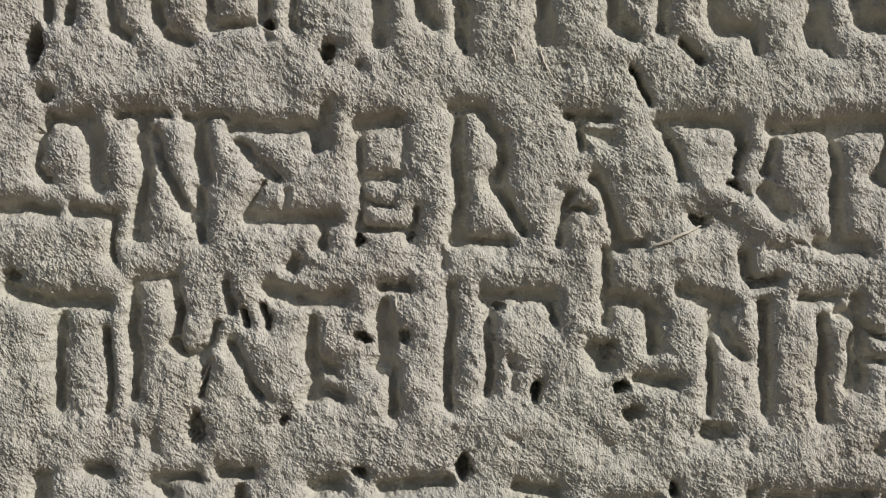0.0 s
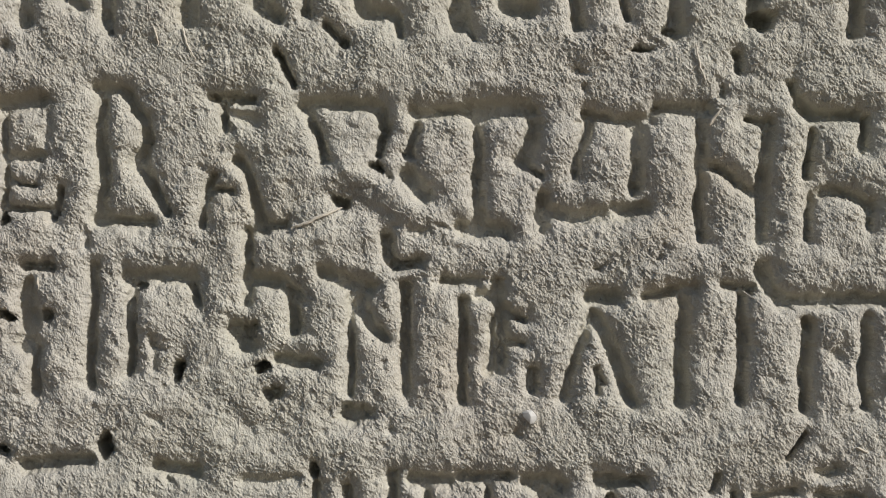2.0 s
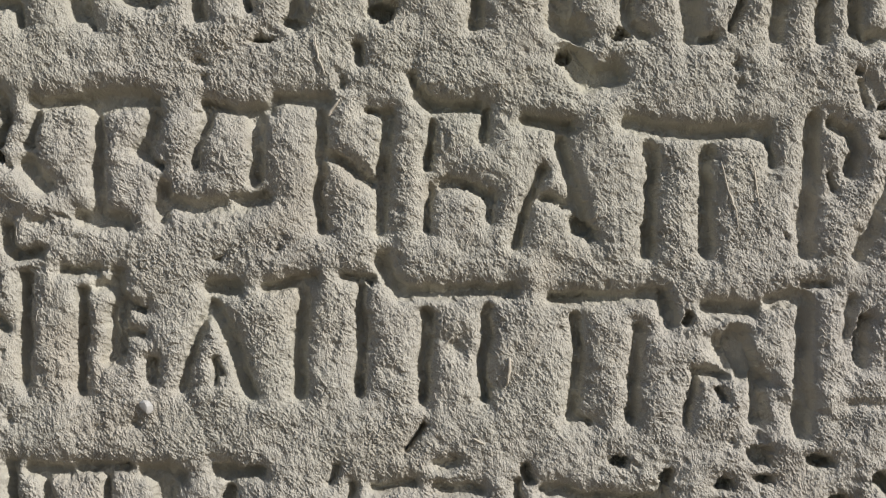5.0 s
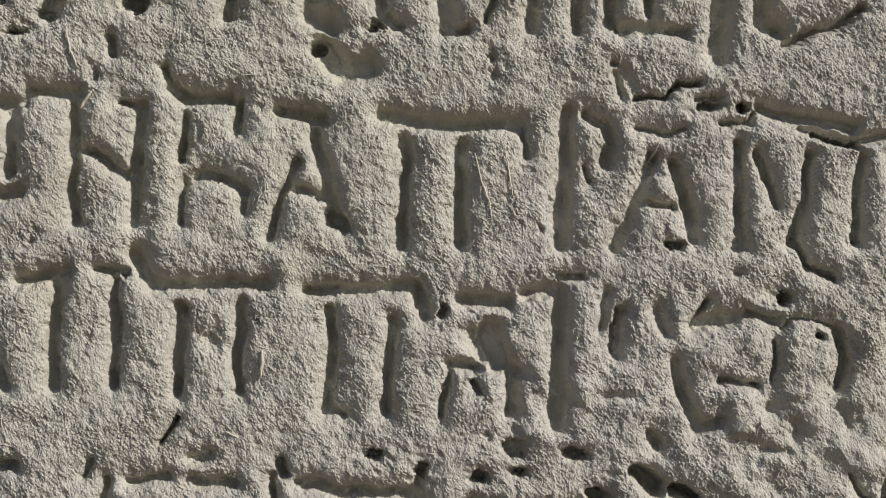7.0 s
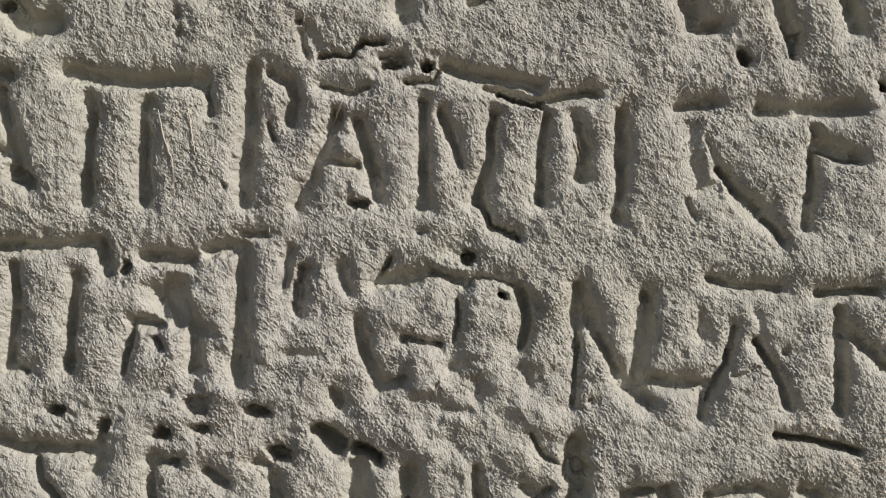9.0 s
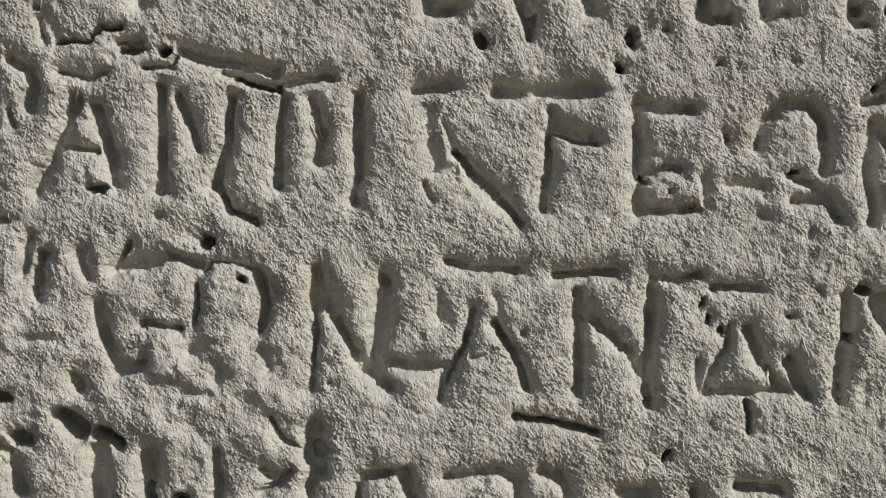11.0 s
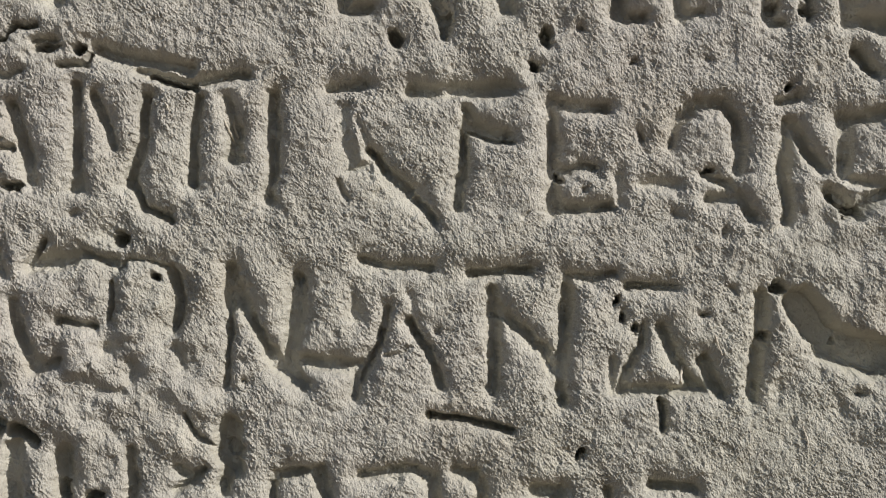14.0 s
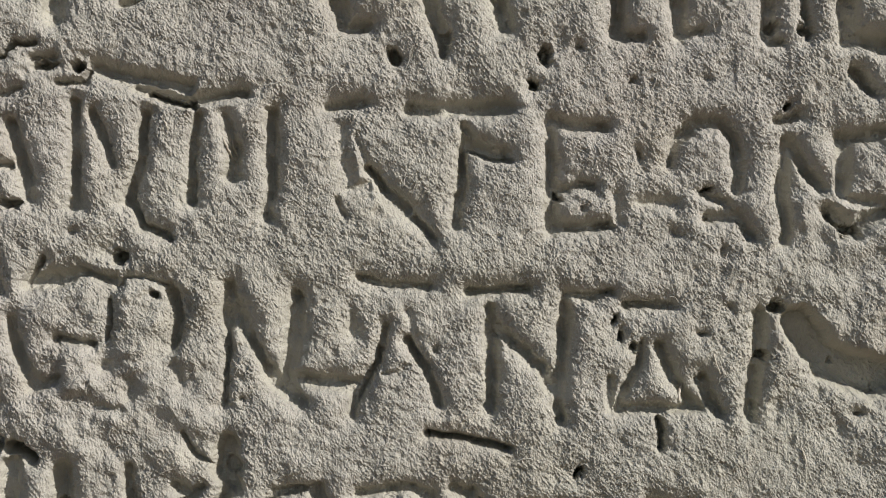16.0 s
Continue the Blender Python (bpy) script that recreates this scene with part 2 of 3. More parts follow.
letter("Omega",
       (9, 1681, 242, 1671, 282, 1662, 332),
       (9, 1673, 225, 1733, 238, 1798, 236),
       (16, 1770, 246, 1771, 348),
       (14, 1606, 400, 1664, 409, 1724, 403, 1784, 388),
       (8, 1606, 373, 1604, 420))
letter("N",
       (12, 1887, 242, 1889, 307, 1884, 375, 1887, 447),
       (9, 1907, 313, 1942, 341, 1978, 366),
       (12, 1809, 216, 1895, 217),
       (7, 1968, 236, 2003, 234),
       (13, 2003, 249, 2000, 304, 1997, 374, 1999, 446))
letter("K",
       (9, 2083, 258, 2076, 336),
       (8, 2083, 366, 2079, 444),
       (14, 2061, 203, 2083, 225),
       (10, 2088, 223, 2163, 223),
       (9, 2182, 232, 2180, 279),
       (11, 2105, 359, 2145, 363, 2183, 386),
       (6, 2189, 390, 2187, 425))
letter("A",
       (10, 2282, 337, 2255, 394, 2242, 442, 2234, 470),
       (13, 2312, 286, 2330, 341, 2341, 391, 2368, 451),
       (13, 2252, 250, 2324, 257),
       (11, 2287, 390, 2321, 403))
letter("I",
       (13, 2471, 290, 2470, 476),
       (15, 2434, 252, 2534, 261, 2674, 260))
letter("Gamma",
       (14, 2573, 294, 2573, 369, 2572, 475),
       (7, 2683, 273, 2686, 324))
letter("P",
       (16, 2760, 244, 2759, 338, 2754, 474),
       (13, 2799, 245, 2835, 259, 2843, 297, 2831, 329),
       (5, 2791, 341, 2800, 363))
letter("A",
       (11, 2911, 318, 2886, 393, 2851, 479),
       (5, 2885, 268, 2930, 280, 2971, 270),
       (13, 2951, 328, 2972, 392, 2994, 464),
       (8, 2896, 400, 2948, 408))
letter("A",
       (8, 1682, 600, 1661, 658, 1641, 734),
       (15, 1698, 590, 1732, 660, 1761, 739),
       (6, 1697, 687, 1709, 707),
       (13, 1690, 557, 1736, 553),
       (10, 1791, 554, 1836, 546, 1878, 536))
letter("I",
       (14, 1857, 566, 1855, 646, 1851, 738))
letter("Pi",
       (12, 1960, 555, 1961, 645, 1958, 735),
       (8, 1934, 533, 1982, 535),
       (15, 2000, 499, 2016, 534, 2036, 550),
       (13, 2031, 556, 2146, 555, 2226, 553))
letter("H",
       (12, 2078, 599, 2077, 664, 2072, 746),
       (11, 2185, 589, 2183, 683, 2182, 749))
letter("T",
       (12, 2344, 600, 2343, 682, 2337, 778),
       (12, 2302, 562, 2387, 561, 2477, 556),
       (8, 2341, 780, 2371, 790))
letter("I",
       (12, 2454, 616, 2450, 701, 2449, 777),
       (12, 2495, 560, 2513, 606))
letter("H",
       (14, 2572, 575, 2659, 580),
       (14, 2691, 568, 2737, 556),
       (15, 2598, 639, 2614, 681),
       (16, 2648, 679, 2674, 709),
       (13, 2667, 731, 2669, 779),
       (8, 2557, 695, 2549, 740, 2544, 786),
       (6, 2597, 729, 2609, 745))
letter("P",
       (16, 2755, 560, 2752, 638, 2749, 790),
       (8, 2751, 533, 2789, 532))
letter("K",
       (9, 2861, 597, 2854, 673),
       (12, 3004, 617, 3064, 607),
       (10, 2960, 684, 2974, 736, 2995, 782),
       (10, 2918, 809, 2932, 829))
letter("M",
       (11, 3067, 294, 3072, 375, 3072, 477),
       (8, 3101, 310, 3118, 350, 3137, 406),
       (11, 3192, 313, 3188, 373, 3177, 431, 3174, 472),
       (9, 3178, 478, 3199, 511, 3231, 531))
letter("M",
       (10, 3288, 316, 3283, 392, 3283, 474),
       (8, 3337, 321, 3356, 376),
       (13, 3358, 376, 3358, 425),
       (13, 3423, 304, 3422, 400, 3418, 492))
letter("A",
       (9, 3595, 407, 3632, 445, 3666, 478),
       (9, 3525, 296, 3581, 287),
       (8, 3678, 496, 3711, 534))
letter("T",
       (15, 3667, 298, 3732, 299, 3837, 292),
       (10, 3762, 367, 3758, 435, 3749, 507),
       (13, 3765, 350, 3803, 364, 3839, 371))
letter("E",
       (12, 3921, 327, 3924, 412, 3922, 505),
       (13, 3918, 312, 3973, 318, 4011, 319),
       (7, 3927, 439, 3965, 429, 3999, 429),
       (12, 3926, 504, 4028, 499))
letter("Omega",
       (12, 4146, 341, 4178, 311, 4223, 310, 4252, 344, 4257, 400, 4250, 428),
       (6, 4136, 353, 4132, 389),
       (8, 4193, 437, 4238, 459),
       (12, 4204, 481, 4256, 476, 4279, 510))
letter("N",
       (11, 4339, 341, 4337, 427, 4339, 524),
       (11, 4349, 358, 4375, 390, 4405, 426),
       (16, 4445, 340, 4443, 427),
       (12, 4434, 335, 4524, 329),
       (9, 4323, 306, 4358, 298))
letter("Sigma",
       (10, 2991, 622, 3045, 610),
       (8, 3043, 718, 3103, 725),
       (11, 2996, 799, 3042, 787),
       (10, 2958, 693, 2973, 748, 2996, 793))
letter("O",
       (11, 3247, 621, 3258, 673, 3251, 726),
       (8, 3083, 601, 3140, 613),
       (3, 3146, 627, 3162, 612, 3196, 606, 3232, 614),
       (5, 3134, 647, 3132, 711))
letter("N",
       (14, 3348, 622, 3349, 677),
       (10, 3361, 664, 3392, 721, 3428, 781),
       (13, 3472, 640, 3461, 720, 3458, 801),
       (13, 3443, 793, 3477, 823),
       (10, 3428, 766, 3440, 793),
       (6, 3344, 692, 3344, 823))
letter("P",
       (12, 3483, 781, 3538, 790, 3577, 789),
       (8, 3586, 600, 3636, 612, 3706, 611),
       (10, 3579, 809, 3571, 841))
letter("A",
       (8, 3629, 686, 3608, 746, 3587, 803),
       (9, 3673, 710, 3699, 761, 3723, 829))
letter("N",
       (12, 3820, 655, 3821, 735, 3818, 827),
       (10, 3834, 690, 3869, 718, 3909, 752, 3927, 784),
       (12, 3949, 648, 3945, 733, 3941, 846),
       (11, 3782, 622, 3877, 614),
       (8, 3947, 628, 4030, 622))
letter("A",
       (10, 4058, 643, 4140, 640),
       (8, 4091, 719, 4070, 771, 4048, 822),
       (11, 4124, 714, 4150, 770, 4177, 816),
       (9, 4051, 828, 4193, 826),
       (12, 4196, 772, 4227, 831))
letter("Gamma",
       (14, 4296, 648, 4292, 720, 4286, 832))
letter("N",
       (12, 80, -40, 82, 25),
       (12, 122, -40, 125, 30),
       (10, 195, -40, 200, 40))
letter("U",
       (14, 282, -40, 285, 25),
       (13, 302, 52, 335, 66))
letter("E",
       (12, 375, -40, 372, 30),
       (10, 378, 44, 440, 40))
letter("I",
       (15, 468, -40, 468, 28),
       (8, 520, -20, 522, 45))
letter("M",
       (16, 672, -40, 675, 68),
       (14, 740, -40, 752, 20, 775, 40),
       (14, 818, -40, 820, 60),
       (5, 824, 74, 829, 90))
letter("N",
       (16, 972, -40, 968, 64),
       (14, 1085, -40, 1090, 30, 1125, 56),
       (11, 1190, -40, 1181, 48))
letter("U",
       (17, 1270, -30, 1280, 35),
       (13, 1288, 45, 1335, 52),
       (8, 1345, 60, 1348, 86))
letter("I",
       (20, 1455, -40, 1455, 60),
       (5, 1470, 80, 1480, 95))
letter("K",
       (18, 1520, -40, 1535, 25, 1575, 35))
letter("E",
       (17, 72, 846, 72, 940),
       (12, 160, 825, 192, 832))
letter("K",
       (11, 280, 842, 345, 845),
       (11, 275, 852, 300, 872),
       (13, 390, 835, 440, 840),
       (15, 425, 872, 425, 940))
letter("T",
       (13, 560, 866, 602, 861),
       (14, 682, 858, 790, 853))
letter("Pi",
       (13, 925, 863, 985, 868))
letter("A",
       (14, 1653, 7, 1666, 62),
       (9, 1746, 6, 1751, 56),
       (16, 1836, 5, 1840, 73))
letter("N",
       (14, 1981, 4, 1977, 52),
       (14, 2164, 2, 2164, 80))
letter("K",
       (22, 2302, -9, 2307, 69, 2341, 89))
letter("A",
       (13, 2424, 0, 2427, 70, 2458, 90),
       (19, 2547, -11, 2548, 83),
       (11, 2545, 99, 2583, 97))
letter("N",
       (14, 2700, -2, 2698, 96),
       (11, 2782, -3, 2778, 93))
letter("M",
       (14, 2832, -3, 2838, 82),
       (12, 2861, 98, 2913, 94, 2973, 97),
       (12, 2902, 6, 2908, 66))
letter("I",
       (20, 3032, -15, 3034, 133))
letter("L",
       (17, 3102, -6, 3108, 74, 3141, 88))
letter("M",
       (12, 1593, 885, 1633, 881),
       (14, 1620, 911, 1621, 989),
       (11, 1700, 880, 1784, 885),
       (13, 1728, 910, 1724, 988))
letter("N",
       (8, 1941, 908, 1935, 976),
       (9, 1985, 903, 2059, 903),
       (11, 2109, 906, 2180, 909))
letter("Pi",
       (8, 2249, 893, 2245, 973),
       (11, 2296, 910, 2362, 917),
       (10, 2505, 899, 2502, 961))
letter("E",
       (12, 3536, 97, 3549, 143, 3587, 146),
       (15, 3701, 95, 3720, 153),
       (14, 3819, 93, 3835, 147))
letter("T",
       (16, 4035, 90, 4041, 156),
       (9, 4047, 164, 4081, 158),
       (14, 4140, 89, 4146, 149),
       (7, 4153, 157, 4181, 148))
letter("H",
       (15, 4300, 86, 4301, 151),
       (9, 4306, 166, 4327, 168),
       (8, 4362, 85, 4371, 155))
letter("I",
       (18, 4445, 84, 4451, 159, 4522, 168))
letter("N",
       (17, 2968, 949, 2965, 1090),
       (17, 3058, 947, 3067, 998),
       (17, 3059, 1010, 3065, 1088))
letter("I",
       (10, 3177, 948, 3176, 1086),
       (9, 3255, 975, 3278, 992))
letter("O",
       (13, 3354, 915, 3343, 1015),
       (10, 3443, 984, 3486, 979),
       (9, 3433, 1004, 3432, 1082))
letter("E",
       (12, 3511, 977, 3526, 1021),
       (10, 3586, 984, 3642, 977, 3702, 980),
       (12, 3717, 990, 3721, 1068))
letter("A",
       (11, 3757, 977, 3792, 986),
       (12, 3804, 1002, 3809, 1066))
letter("N",
       (13, 3903, 1003, 3943, 1005),
       (10, 4025, 1001, 4026, 1063),
       (10, 4109, 994, 4183, 998))
# feet of the line above, heads of the line below
letter("T",
       (12, 1456, 428, 1530, 436))
letter("Psi",
       (10, 1474, 219, 1582, 218),
       (14, 1582, 244, 1580, 291, 1564, 314),
       (7, 1558, 315, 1600, 341),
       (11, 1600, 374, 1605, 431))
letter("E",
       (13, 1524, 531, 1530, 611, 1527, 686),
       (8, 1537, 577, 1570, 592),
       (6, 1537, 635, 1565, 637),
       (10, 1487, 551, 1519, 553))
letter("A",
       (11, 1593, 683, 1587, 723))
letter("T",
       (12, 2380, 922, 2490, 919))
letter("Eta",
       (9, 2388, 946, 2399, 981, 2429, 1010),
       (9, 2503, 930, 2493, 964),
       (10, 2598, 942, 2598, 1022),
       (10, 2694, 955, 2729, 979))
letter("Nu",
       (12, 2814, 972, 2825, 1017))
letter("Mu",
       (8, 1199, 901, 1205, 952),
       (9, 1255, 900, 1261, 951),
       (11, 1335, 877, 1346, 950),
       (11, 1371, 881, 1441, 883),
       (9, 1401, 898, 1409, 949))
letter("Pi",
       (11, 1466, 875, 1542, 876),
       (9, 1507, 897, 1513, 947),
       (10, 1572, 886, 1638, 893),
       (9, 1603, 905, 1611, 946))
letter("Eta",
       (8, 2592, 939, 2637, 946))
letter("Nu",
       (9, 2783, 941, 2803, 949))
# cracks and broken edges
crack(7, 36, 1127, 122, 1152, 178)
crack(5, 40, 425, 556, 435, 582)
crack(6, 40, 461, 545, 474, 580)
crack(6, 14, 1657, 240, 1768, 235)
crack(14, 32, 1511, 601, 1517, 641, 1509, 687)
crack(10, 28, 2043, 174, 2056, 214, 2097, 232, 2127, 223)
crack(26, 32, 2322, 135, 2354, 178, 2405, 169)
crack(4, 30, 2043, 840, 2072, 794)
crack(7, 24, 1902, 903, 1912, 874)
crack(8, 36, 2256, 873, 2268, 897)
crack(6, 34, 3166, 462, 3201, 516, 3237, 539)
crack(9, 18, 2845, 176, 2857, 218)
crack(5, 34, 2881, 220, 2939, 214, 2960, 186, 2992, 190)
crack(6, 24, 2993, 216, 3023, 216)
crack(6, 26, 3031, 265, 3077, 261, 3087, 245)
crack(18, 30, 3103, 235, 3181, 251, 3271, 265)
crack(12, 28, 3171, 267, 3272, 288, 3371, 274)
crack(7, 52, 3193, 277, 3278, 302)
crack(9, 34, 3147, 114, 3229, 87, 3278, 54)
crack(7, 34, 2852, 598, 2847, 672)
crack(6, 30, 2990, 626, 3016, 580)
crack(20, 60, 2890, 887, 2930, 915)
crack(14, 60, 2962, 922, 2996, 936)
crack(24, 44, 3350, 905, 3340, 950, 3356, 975)
crack(7, 26, 3264, 1008, 3303, 985)
crack(6, 22, 4190, 435, 4250, 470)
crack(18, 46, 4368, 695, 4406, 756, 4459, 779, 4515, 788)
crack(9, 36, 3614, 728, 3595, 786, 3581, 818)
crack(5, 12, 3621, 775, 3648, 775, 3669, 761)
crack(5, 14, 3538, 463, 3551, 493)
crack(15, 28, 3762, 337, 3778, 364)
crack(11, 36, 3707, 150, 3727, 188)
crack(7, 34, 3766, 368, 3844, 387)
crack(18, 32, 4412, 466, 4461, 499, 4518, 474)
crack(13, 20, 4450, 445, 4520, 466)
crack(15, 42, 4457, 225, 4493, 258)
crack(6, 40, 3710, 880, 3785, 893, 3851, 902)
crack(7, 36, 4120, 845, 4119, 897)
crack(36, 50, 4361, 667, 4404, 724, 4464, 754, 4529, 765)
crack(8, 40, 3722, 166, 3726, 196)
crack(6, 34, 2839, 57, 2845, 99)
crack(16, 12, 2854, 167, 2874, 206)
crack(30, 38, 2625, 640, 2640, 688)
crack(18, 36, 2660, 700, 2671, 780)
crack(14, 34, 2556, 698, 2598, 703)
crack(12, 14, 1070, 881, 1160, 886)
crack(13, 18, 929, 858, 939, 888)
crack(6, 24, 1694, 685, 1700, 724)
crack(12, 34, 1512, 591, 1517, 686)
crack(8, 14, 508, 340, 502, 372)
crack(9, 12, 714, 232, 713, 300)
crack(15, 16, 1042, 233, 1086, 246)
crack(8, 12, 905, 640, 912, 690)
crack(15, 34, 1318, 452, 1328, 482, 1350, 502, 1376, 492)
crack(20, 20, 1372, 345, 1400, 378)
crack(11, 20, 2827, 567, 2828, 627)
crack(14, 22, 2922, 591, 2940, 632)
crack(12, 12, 2839, 753, 2889, 749)
crack(17, 14, 3544, 333, 3551, 388, 3559, 438)
crack(12, 14, 3563, 442, 3593, 437)
crack(8, 12, 3572, 342, 3593, 402)
crack(15, 16, 4085, 456, 4141, 461)
crack(12, 14, 3251, 764, 3263, 794)
crack(12, 13, 3163, 790, 3173, 825)
crack(12, 12, 3119, 842, 3157, 845)
crack(12, 18, 4032, 777, 4033, 830)
crack(10, 10, 3667, 657, 3683, 717)
crack(10, 50, 4385, 682, 4402, 716, 4424, 748, 4463, 780, 4507, 793)
crack(9, 46, 4410, 476, 4428, 491, 4467, 509)
crack(5, 20, 3267, 886, 3291, 914, 3324, 943)
crack(6, 26, 3292, 996, 3270, 1010, 3252, 1019)
crack(13, 14, 4039, 446, 4044, 493)
crack(15, 28, 195, 50, 218, 62)
crack(9, 30, 1212, 74, 1240, 100)
crack(10, 14, 264, 775, 270, 795)
crack(8, 14, 462, 54, 472, 66)
crack(7, 30, 2637, 8, 2621, 63, 2614, 84)
crack(8, 28, 1944, 119, 1944, 148)
crack(14, 22, 2104, 866, 2124, 862)
# weathering holes
pit(55, 80, 22, 40, 50)
pit(75, 165, 14, 18, 22)
pit(474, 40, 16, 14, 40)
pit(578, 88, 15, 15, 45)
pit(245, 100, 18, 28, 10)
pit(635, 115, 11, 12, 20)
pit(1242, 104, 9, 13, 26)
pit(636, 425, 13, 13, 34)
pit(728, 418, 8, 12, 28)
pit(1240, 390, 22, 13, 30)
pit(1306, 325, 9, 12, 30)
pit(1326, 345, 8, 9, 18)
pit(905, 648, 9, 6, 18)
pit(16, 488, 14, 14, 24)
pit(518, 470, 17, 22, 22)
pit(345, 758, 10, 22, 30)
pit(640, 597, 14, 7, 34)
pit(715, 596, 12, 14, 24)
pit(880, 543, 14, 7, 30)
pit(950, 694, 11, 18, 48)
pit(1075, 625, 14, 24, 34)
pit(1100, 686, 14, 10, 46)
pit(1120, 733, 16, 11, 28)
pit(1265, 770, 30, 22, 24)
pit(1330, 796, 13, 10, 15)
pit(1080, 790, 20, 9, 10)
pit(820, 830, 17, 29, 50)
pit(635, 838, 14, 9, 30)
pit(500, 745, 7, 9, 22)
pit(1195, 872, 11, 20, 34)
pit(235, 772, 12, 24, 10)
pit(270, 772, 11, 14, 10)
pit(915, 782, 14, 8, 8)
pit(870, 600, 7, 12, 24)
pit(785, 465, 12, 20, 18)
pit(1380, 440, 24, 12, 18)
pit(1987, 56, 31, 22, 45)
pit(1827, 78, 13, 10, 30)
pit(1772, 111, 18, 6, 24)
pit(1918, 191, 9, 7, 20)
pit(1948, 140, 9, 10, 16)
pit(1663, 153, 16, 5, 16)
pit(1673, 183, 7, 8, 14)
pit(1499, 527, 20, 10, 16)
pit(1554, 802, 18, 14, 18)
pit(1531, 671, 9, 18, 26)
pit(1568, 317, 14, 9, 24)
pit(1972, 545, 8, 7, 24)
pit(1700, 504, 12, 6, 18)
pit(1808, 485, 8, 6, 16)
pit(1428, 436, 22, 8, 14)
pit(1338, 502, 14, 18, 30)
pit(1528, 656, 12, 25, 26)
pit(2314, 136, 18, 16, 48)
pit(2314, 404, 8, 8, 22)
pit(2361, 449, 16, 12, 24)
pit(2418, 94, 12, 10, 30)
pit(2128, 656, 28, 18, 15)
pit(2345, 639, 6, 7, 22)
pit(2344, 565, 12, 5, 26)
pit(2429, 858, 12, 10, 32)
pit(2080, 300, 7, 14, 16)
pit(2071, 337, 5, 7, 24)
pit(2416, 96, 14, 8, 28)
pit(2714, 453, 5, 7, 16)
pit(2572, 309, 6, 16, 24)
pit(2625, 149, 9, 9, 20)
pit(2628, 181, 8, 10, 16)
pit(2842, 158, 9, 8, 20)
pit(3071, 233, 14, 9, 38)
pit(3274, 296, 16, 14, 36)
pit(2954, 479, 24, 11, 30)
pit(2607, 657, 11, 11, 26)
pit(2659, 708, 10, 8, 24)
pit(2541, 600, 8, 11, 24)
pit(3212, 637, 9, 7, 24)
pit(2419, 858, 15, 13, 34)
pit(2507, 886, 10, 18, 34)
pit(2612, 895, 19, 11, 32)
pit(2671, 844, 16, 12, 24)
pit(2682, 886, 15, 9, 26)
pit(2781, 853, 22, 15, 34)
pit(2671, 808, 15, 9, 12)
pit(2822, 928, 26, 18, 36)
pit(2919, 827, 8, 7, 20)
pit(3065, 528, 10, 12, 14)
pit(3150, 572, 17, 18, 40)
pit(2663, 763, 12, 8, 14)
pit(2788, 354, 8, 10, 16)
pit(2544, 601, 6, 12, 24)
pit(3351, 944, 20, 24, 40)
pit(3567, 691, 20, 32, 20)
pit(3212, 640, 7, 6, 18)
pit(3373, 822, 5, 5, 18)
pit(3717, 730, 5, 5, 16)
pit(3650, 988, 30, 10, 16)
pit(3008, 230, 16, 12, 34)
pit(3369, 783, 20, 10, 10)
pit(3354, 942, 24, 28, 40)
pit(3635, 207, 14, 13, 36)
pit(3903, 202, 10, 16, 34)
pit(3883, 254, 11, 11, 36)
pit(3924, 185, 20, 26, 10)
pit(3966, 185, 7, 6, 20)
pit(4059, 244, 7, 7, 20)
pit(4192, 238, 9, 6, 14)
pit(3927, 452, 8, 10, 34)
pit(3975, 472, 8, 7, 14)
pit(4195, 435, 9, 7, 30)
pit(4338, 284, 10, 8, 30)
pit(4466, 503, 15, 13, 44)
pit(4368, 148, 16, 12, 34)
pit(4226, 544, 12, 14, 14)
pit(4141, 515, 16, 12, 14)
pit(3820, 700, 8, 8, 28)
pit(4189, 693, 7, 7, 20)
pit(4296, 728, 10, 10, 30)
pit(4325, 643, 20, 13, 40)
pit(4384, 711, 8, 8, 26)
pit(4396, 747, 10, 10, 26)
pit(4490, 769, 9, 9, 26)
pit(4471, 830, 7, 7, 20)
pit(4438, 856, 20, 24, 12)
pit(4327, 826, 18, 25, 12)
pit(3974, 941, 9, 9, 34)
pit(4048, 689, 10, 14, 16)
pit(3958, 700, 6, 10, 14)
pit(4289, 385, 12, 20, 6)
pit(2671, 810, 12, 14, 14)
pit(3052, 1022, 14, 26, 40)
pit(3105, 1032, 14, 12, 34)
pit(2126, 867, 22, 15, 12)
pit(1499, 882, 7, 6, 20)
pit(2623, 820, 8, 9, 14)
pit(4308, 143, 16, 12, 34)
pit(4374, 152, 13, 12, 34)
pit(3723, 172, 12, 14, 30)
pit(2349, 439, 27, 26, 34)
pit(1360, 498, 12, 9, 30)
pit(1300, 325, 9, 9, 26)
pit(4036, 669, 6, 10, 24)
pit(4047, 698, 6, 6, 24)
pit(4071, 717, 8, 7, 26)
pit(4430, 738, 10, 12, 44)
pit(4075, 378, 6, 10, 20)
pit(3948, 504, 12, 8, 10)
pit(3125, 563, 36, 24, 16)
pit(3568, 692, 20, 28, 17)
pit(4451, 503, 20, 12, 48)
pit(4416, 478, 9, 8, 36)
pit(4302, 728, 9, 11, 34)
pit(4286, 818, 8, 10, 26)
pit(4240, 644, 7, 7, 16)
pit(3128, 766, 26, 28, 17)
pit(3164, 751, 14, 12, 9)

# The letters: deep beds with rounded shoulders.
def softened(field, size):
    g = np.exp(-0.5 * ((fx * size) ** 2 + (fy * size) ** 2) * 39.5)
    return np.fft.irfft2(np.fft.rfft2(field) * g, s=(NV, NU))


